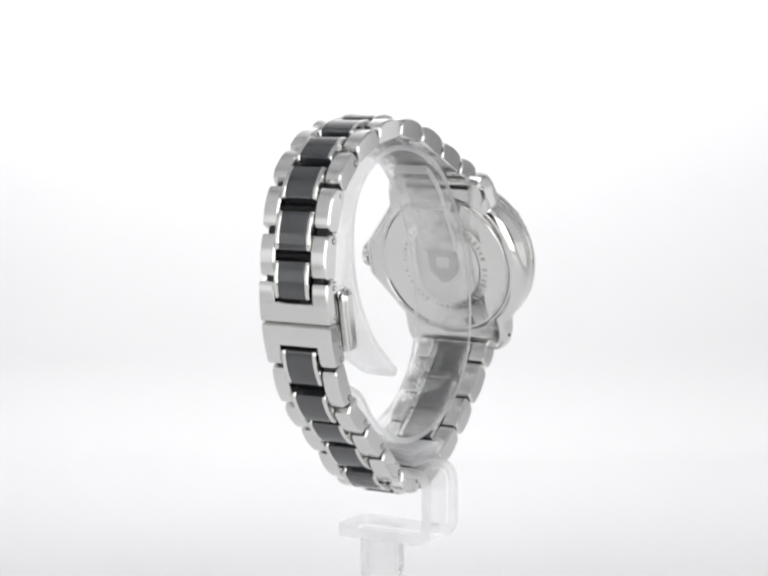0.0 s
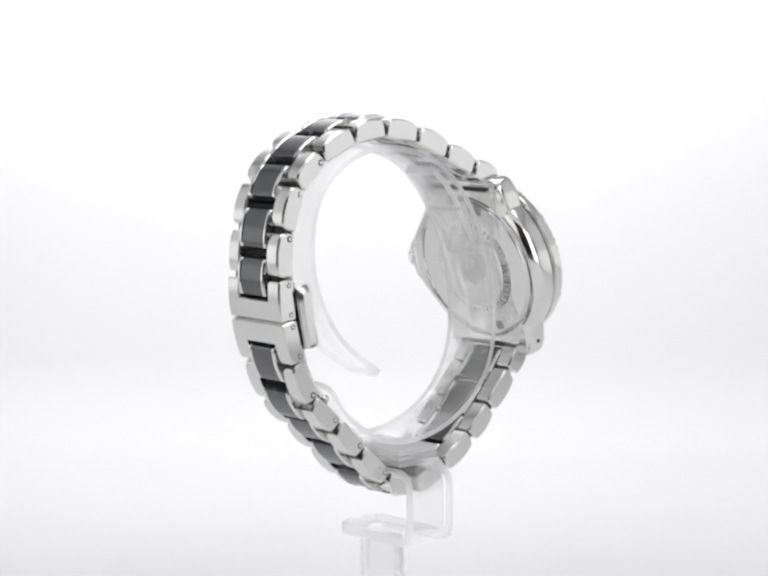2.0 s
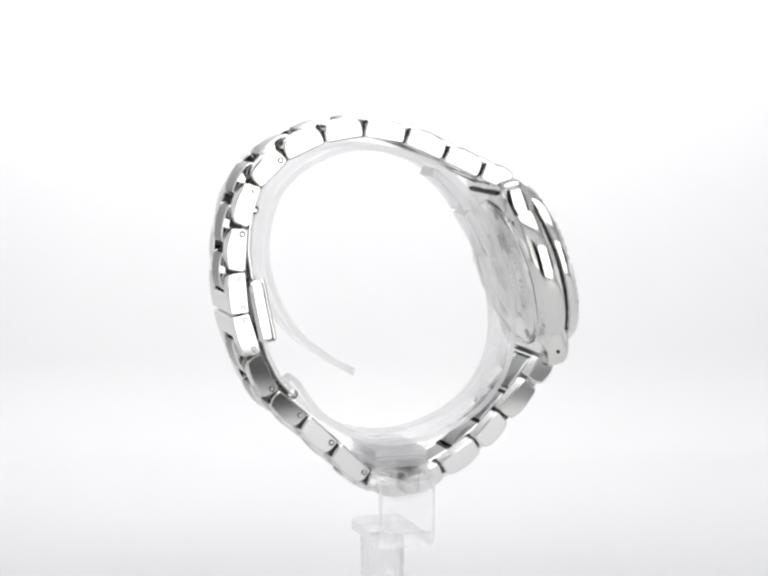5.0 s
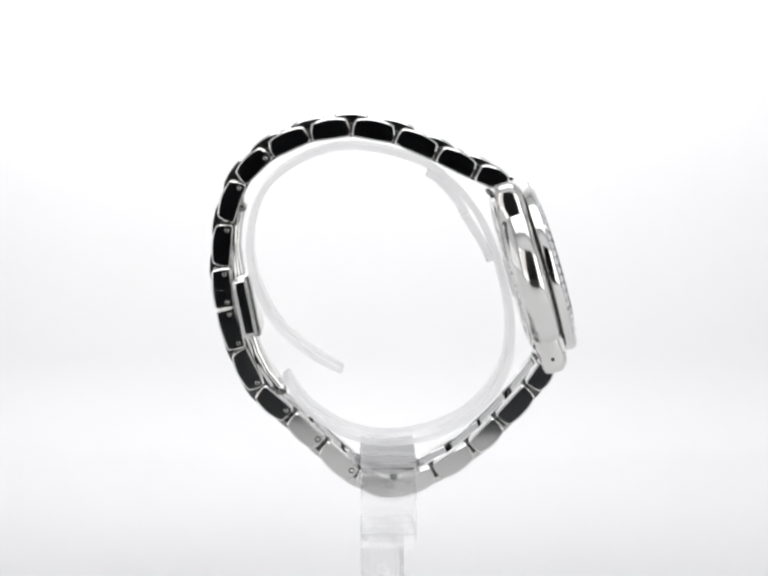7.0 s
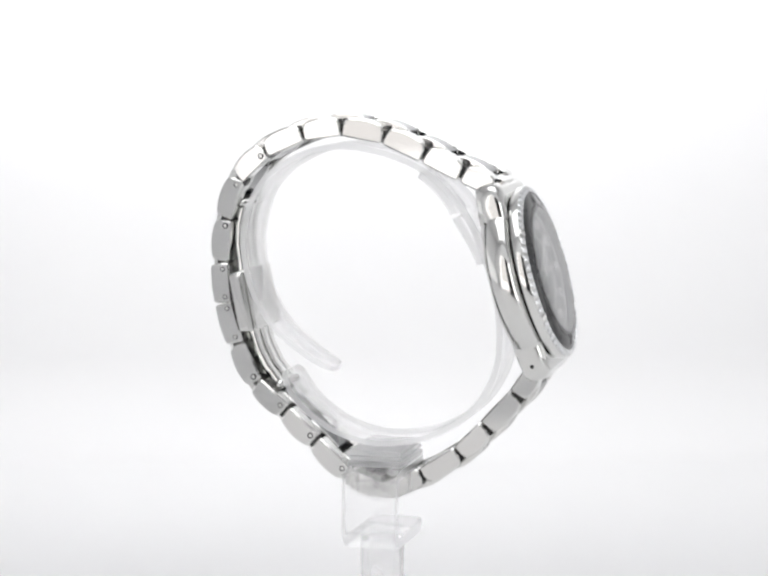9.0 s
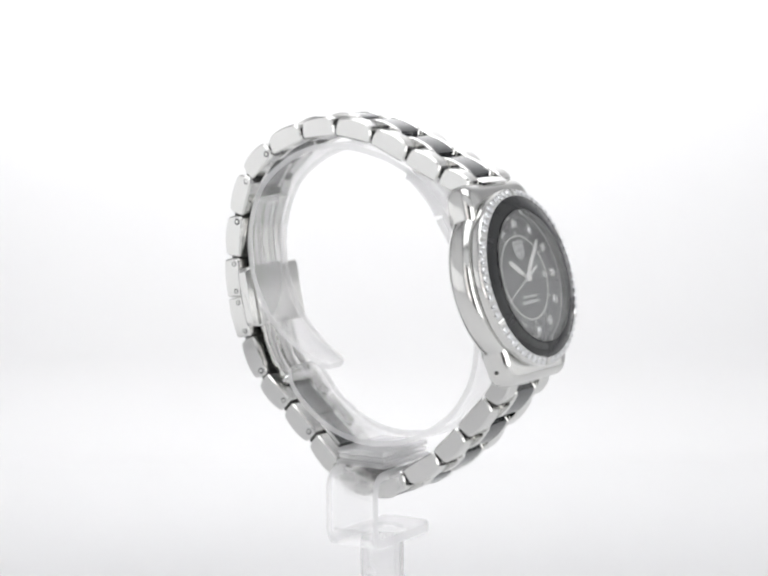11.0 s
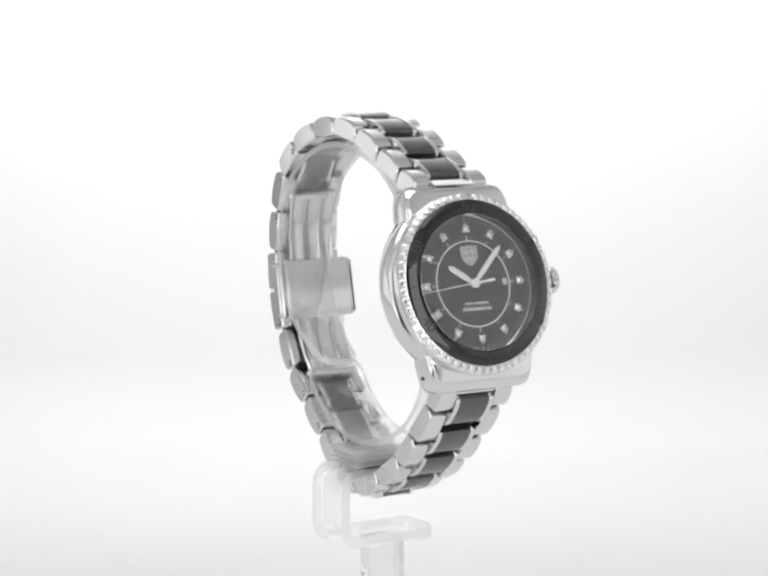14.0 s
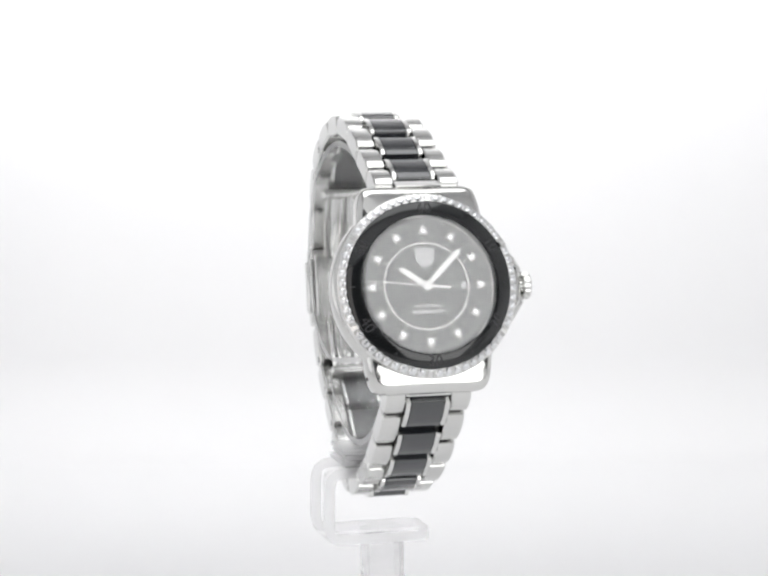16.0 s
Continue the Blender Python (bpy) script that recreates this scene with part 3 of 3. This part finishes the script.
    bm = bmesh.new()
    here = lambda w, u, n: Vector((w, u, n)) * MM
    skin(bm, [[here(x, y, z) for x, y in ((-0.11, 0), (0.11, 0), (0.06, 11.2), (-0.06, 11.2))] for z in (-0.58, -0.5)])
    skin(bm, [[here(x, y, z) for x, y in ((-0.24, -4.3), (0.24, -4.3), (0.2, 0), (-0.2, 0))] for z in (-0.58, -0.48)])
    skin(bm, lathe(bm, [(0.85, -0.6), (0.85, -0.42), (0.6, -0.34)], here, 24))
    second = part("second_hand", bm, HAND, watch, "thin white second hand with counterweight")
    second.matrix_basis = HEAD_POSE
    # flat glass with a softened edge
    bm = bmesh.new()
    skin(bm, lathe(bm, [(12.45, RING_TOP - 0.5), (12.45, RING_TOP - 0.02), (12.25, RING_TOP + 0.06), (11.5, RING_TOP + 0.08), (0.2, RING_TOP + 0.09)], at_head, 96))
    g = part("glass", bm, GLASS, watch, "clear flat sapphire watch glass")
    g.visible_shadow = False
    return second


def flat(bm, x0, x1, u0, u1, n):
    skin(bm, [[at_head(w, u, d) for w, u in ((x0, u0), (x1, u0), (x1, u1), (x0, u1))] for d in (n - 0.03, n)])


def tick(bm, a, r0, r1, hw, n):
    ca, sa = math.cos(a), math.sin(a)
    skin(bm, [[at_head(r * ca - s * sa, r * sa + s * ca, d) for r, s in ((r0, -hw), (r0, hw), (r1, hw), (r1, -hw))] for d in (n - 0.08, n)])


def shield_line(w, h, u0=0.0):
    half = [(0, h), (0.55 * w, h * 0.88), (w, h * 0.98), (w, -h * 0.15), (0.8 * w, -h * 0.55), (0.45 * w, -h * 0.85), (0, -h * 1.08)]
    pts = half + [(-x, y) for x, y in reversed(half[1:-1])]
    return [(x, y + u0) for x, y in pts]


def shield_rings(bm, w, h, n0, n1, u0=0.0):
    line = shield_line(w, h, u0)
    small = shield_line(w * 0.92, h * 0.92, u0)
    skin(bm, [[at_head(x, y, n1) for x, y in line], [at_head(x, y, n0 + (0.1 if n0 < n1 else -0.1) * 0.3) for x, y in line], [at_head(x, y, n0) for x, y in small]])


def numeral(word, a, ring, flip):
    cu = bpy.data.curves.new("numeral", "FONT")
    cu.body, cu.size, cu.align_x, cu.align_y, cu.extrude = word, 2.75 * MM, "CENTER", "CENTER", 0.03 * MM
    cu.resolution_u = 4
    tmp = bpy.data.objects.new("numeral", cu)
    scene.collection.objects.link(tmp)
    bpy.context.view_layer.update()
    me = bpy.data.meshes.new_from_object(tmp.evaluated_get(bpy.context.evaluated_depsgraph_get()))
    bpy.data.objects.remove(tmp)
    ob = new("numeral", me)
    me.materials.clear()
    me.materials.append(NUMERAL)
    ob.parent = ring
    turn = a - math.pi / 2 + (math.pi if flip else 0)
    lean = math.atan2(RING_TOP - 0.56, 2.1) * (1 if flip else -1)
    ob.matrix_basis = HEAD_POSE @ Matrix.Translation(Vector((13.7 * math.cos(a), 13.7 * math.sin(a), RING_MID + 0.015)) * MM) @ Matrix.Rotation(turn, 4, "Z") @ Matrix.Rotation(lean, 4, "X")
    return ob


def blade_hand(name, clock, length, hw, n, tail):
    a = radians(90 - clock)
    ca, sa = math.cos(a), math.sin(a)
    line = [(-tail, -hw * 0.6), (1.0, -hw * 0.7), (length * 0.35, -hw), (length - 0.8, -hw * 0.9), (length, 0), (length - 0.8, hw * 0.9), (length * 0.35, hw), (1.0, hw * 0.7), (-tail, hw * 0.6)]
    bm = bmesh.new()
    rings = []
    for d, k in ((n - 0.08, 1.0), (n, 1.0), (n + 0.05, 0.7)):
        rings.append([at_head(r * ca - s * k * sa, r * sa + s * k * ca, d) for r, s in line])
    skin(bm, rings)
    ob = part(name, bm, SILVER, watch, "steel baton " + name.replace("_", " ") + " with white filling")
    bm = bmesh.new()
    fill = [(1.1, -hw * 0.4), (length * 0.4, -hw * 0.66), (length - 1.0, -hw * 0.58), (length - 0.5, 0), (length - 1.0, hw * 0.58), (length * 0.4, hw * 0.66), (1.1, hw * 0.4)]
    skin(bm, [[at_head(r * ca - q * sa, r * sa + q * ca, d) for r, q in fill] for d in (n, n + 0.08)])
    part("lume", bm, HAND, ob, "white luminous filling")


bracelet()
clasp()
second_hand = head()

# ---- the clear stand ----
stand = new("display_stand")
stand.location = (0, 0, 0)
tagged(stand, "clear acrylic watch stand with C-shaped cuff", "stand")


def at_stand(x, y, z):
    return Vector((x * MM, y * MM, EYE_Z + z * MM))


def smooth_path(pts, steps=6):
    out = []
    for i in range(len(pts) - 1):
        p0, p1, p2, p3 = pts[max(0, i - 1)], pts[i], pts[i + 1], pts[min(len(pts) - 1, i + 2)]
        for k in range(steps):
            f = k / steps
            out.append(tuple(0.5 * (2 * b + (c - a) * f + (2 * a - 5 * b + 4 * c - d) * f * f + (3 * b - a - 3 * c + d) * f ** 3) for a, b, c, d in zip(p0, p1, p2, p3)))
    out.append(tuple(pts[-1]))
    return out


def strip(bm, path, thick, along):
    """A flexed strip: path rows are two in-plane coordinates, centre across, half width."""
    rings = []
    last = len(path) - 1
    for i, (a, b, c, h) in enumerate(path):
        p, q = path[max(0, i - 1)], path[min(last, i + 1)]
        d = Vector((q[0] - p[0], q[1] - p[1])).normalized()
        nx, ny = -d.y * thick / 2, d.x * thick / 2
        e = 0.28
        rings.append([along(a + nx * kn, b + ny * kn, c + h * kh - (e if kh > 0 else -e) * ke)
                      for kn, kh, ke in ((1, -1, 1), (1, 1, 1), (0.75, 1, 0), (-0.75, 1, 0), (-1, 1, 1), (-1, -1, 1), (-0.75, -1, 0), (0.75, -1, 0))])
    skin(bm, rings, mat=0, cap_mat=1)
    bm.faces.ensure_lookup_table()
    for i, f in enumerate(bm.faces):
        if i < 8 * last and i % 8 in (2, 6):
            f.material_index = 1


def build_stand():
    # post standing on the floor
    bm = bmesh.new()
    skin(bm, lathe(bm, [(4.1, -150.0), (4.25, -149.8), (4.25, -98.6), (4.1, -98.3)], lambda p, q, d: at_stand(p, q, d), 48))
    part("post", bm, FROSTED, stand, "cloudy clear round acrylic post")
    # C bracket: foot plate, upright, top plate
    pts = [(7.2, -97.0), (4, -97.0), (-4, -97.0), (-9.4, -97.0), (-11.3, -96.4), (-12.1, -94.6), (-12.1, -90.0), (-12.1, -87.2), (-11.5, -85.0), (-9.6, -84.1), (-4, -84.1), (3, -84.1), (7.5, -84.1)]
    path = [(a, b, 1.0, 5.25) for a, b in smooth_path(pts, 3)]
    path = [(8.0, -97.0, 1.0, 3.6), (7.8, -97.0, 1.0, 4.4), (7.3, -97.0, 1.0, 5.0), (6.4, -97.0, 1.0, 5.25)] + [row for row in path if row[0] < 6.0 or row[1] > -90]
    bm = bmesh.new()
    strip(bm, path, 2.5, lambda a, b, c: at_stand(c, a, b))
    part("bracket", bm, [ACRYLIC, EDGE_GLOW], stand, "thick clear acrylic C-shaped bracket")
    # stacked clear plates that clamp the cuff
    for z0, z1, x0, x1, y0, y1 in ((-82.8, -81.9, -4.3, 6.3, -9.4, 7.0), (-81.6, -80.85, -4.0, 6.2, -8.9, 6.6), (-80.6, -79.65, -4.2, 6.0, -9.2, 6.8)):
        bm = bmesh.new()
        skin(bm, [[at_stand(x, y, z) for x, y in ((x0 + e, y0 + e), (x1 - e, y0 + e), (x1 - e, y1 - e), (x0 + e, y1 - e))] for z, e in ((z0, 0.15), (z0 + 0.15, 0), (z1 - 0.15, 0), (z1, 0.15))])
        part("saddle_plate", bm, PLATE, stand, "clear acrylic plate that clamps the cuff")
    # flexed open cuff
    ctrl = [(-18.6, -66.0, 0, 3.0), (-18.4, -66.3, 0, 4.3), (-17.9, -67.2, 0, 5.5), (-17.0, -68.9, 0, 6.1), (-15.5, -71.0, 0, 6.2), (-12.8, -73.6, 0, 6.2), (-7.0, -77.1, 0, 6.2), (1, -78.7, 0, 6.2), (10.6, -77.0, 0, 6.2), (18.8, -72.0, 0, 6.2),
            (23.6, -64.3, 0, 6.2), (24.4, -55.0, 0, 6.2), (22.0, -44.2, 0, 6.2), (17.4, -34.2, 0, 6.2), (8.8, -26.0, -0.3, 6.2), (-3.5, -22.4, -0.6, 6.2),
            (-13.5, -23.8, -1.0, 6.2), (-21.8, -29.6, -1.6, 6.1), (-25.0, -38.5, -2.4, 5.9), (-24.1, -47.5, -3.2, 5.6), (-19.8, -55.8, -4.0, 5.2), (-13.5, -61.2, -4.5, 4.5), (-9.6, -63.6, -4.5, 4.0), (-8.4, -64.2, -4.5, 3.5), (-7.8, -64.5, -4.5, 2.7), (-7.55, -64.6, -4.5, 1.6)]
    bm = bmesh.new()
    strip(bm, smooth_path(ctrl, 6), 1.35, lambda a, b, c: at_stand(a, c, b))
    cuff = part("cuff", bm, [ACRYLIC, EDGE_GLOW], stand, "thin flexed clear acrylic C-shaped cuff")

    # two low ridges moulded on the inside of the cuff
    for row in (((8.6, -27.4), (9.7, -28.0), (12.4, -30.5), (14.8, -33.5), (15.3, -34.7)), ((15.7, -35.3), (16.4, -36.5), (18.4, -39.7), (20.0, -42.6), (20.5, -44.0))):
        bm = bmesh.new()
        path = [(x, z, -1.3, 3.7) for x, z in smooth_path(row, 4)]
        strip(bm, path, 1.7, lambda a, b, c: at_stand(a, c, b))
        part("ridge", bm, [ACRYLIC, EDGE_GLOW], cuff, "low clear ridge inside the cuff")


build_stand()


def motions():
    """The table turns watch and stand together; the second hand ticks."""
    times = [0.5 * k for k in range(33)]
    for thing in (watch, stand):
        z = thing.location.z
        walk(thing, [(t, pose(0, 0, z, 0, 0, table_turn(t))) for t in times])
    rows = []
    first, phase = 30, 0.0
    for k in range(17):
        shown = HEAD_POSE @ Matrix.Rotation(-radians(6 * (first + k)), 4, "Z")
        rows.append((max(0.0, k + phase), shown))
        if k + phase + 0.9 <= 16.0:
            rows.append((k + phase + 0.9, shown))
    walk(second_hand, rows)


motions()
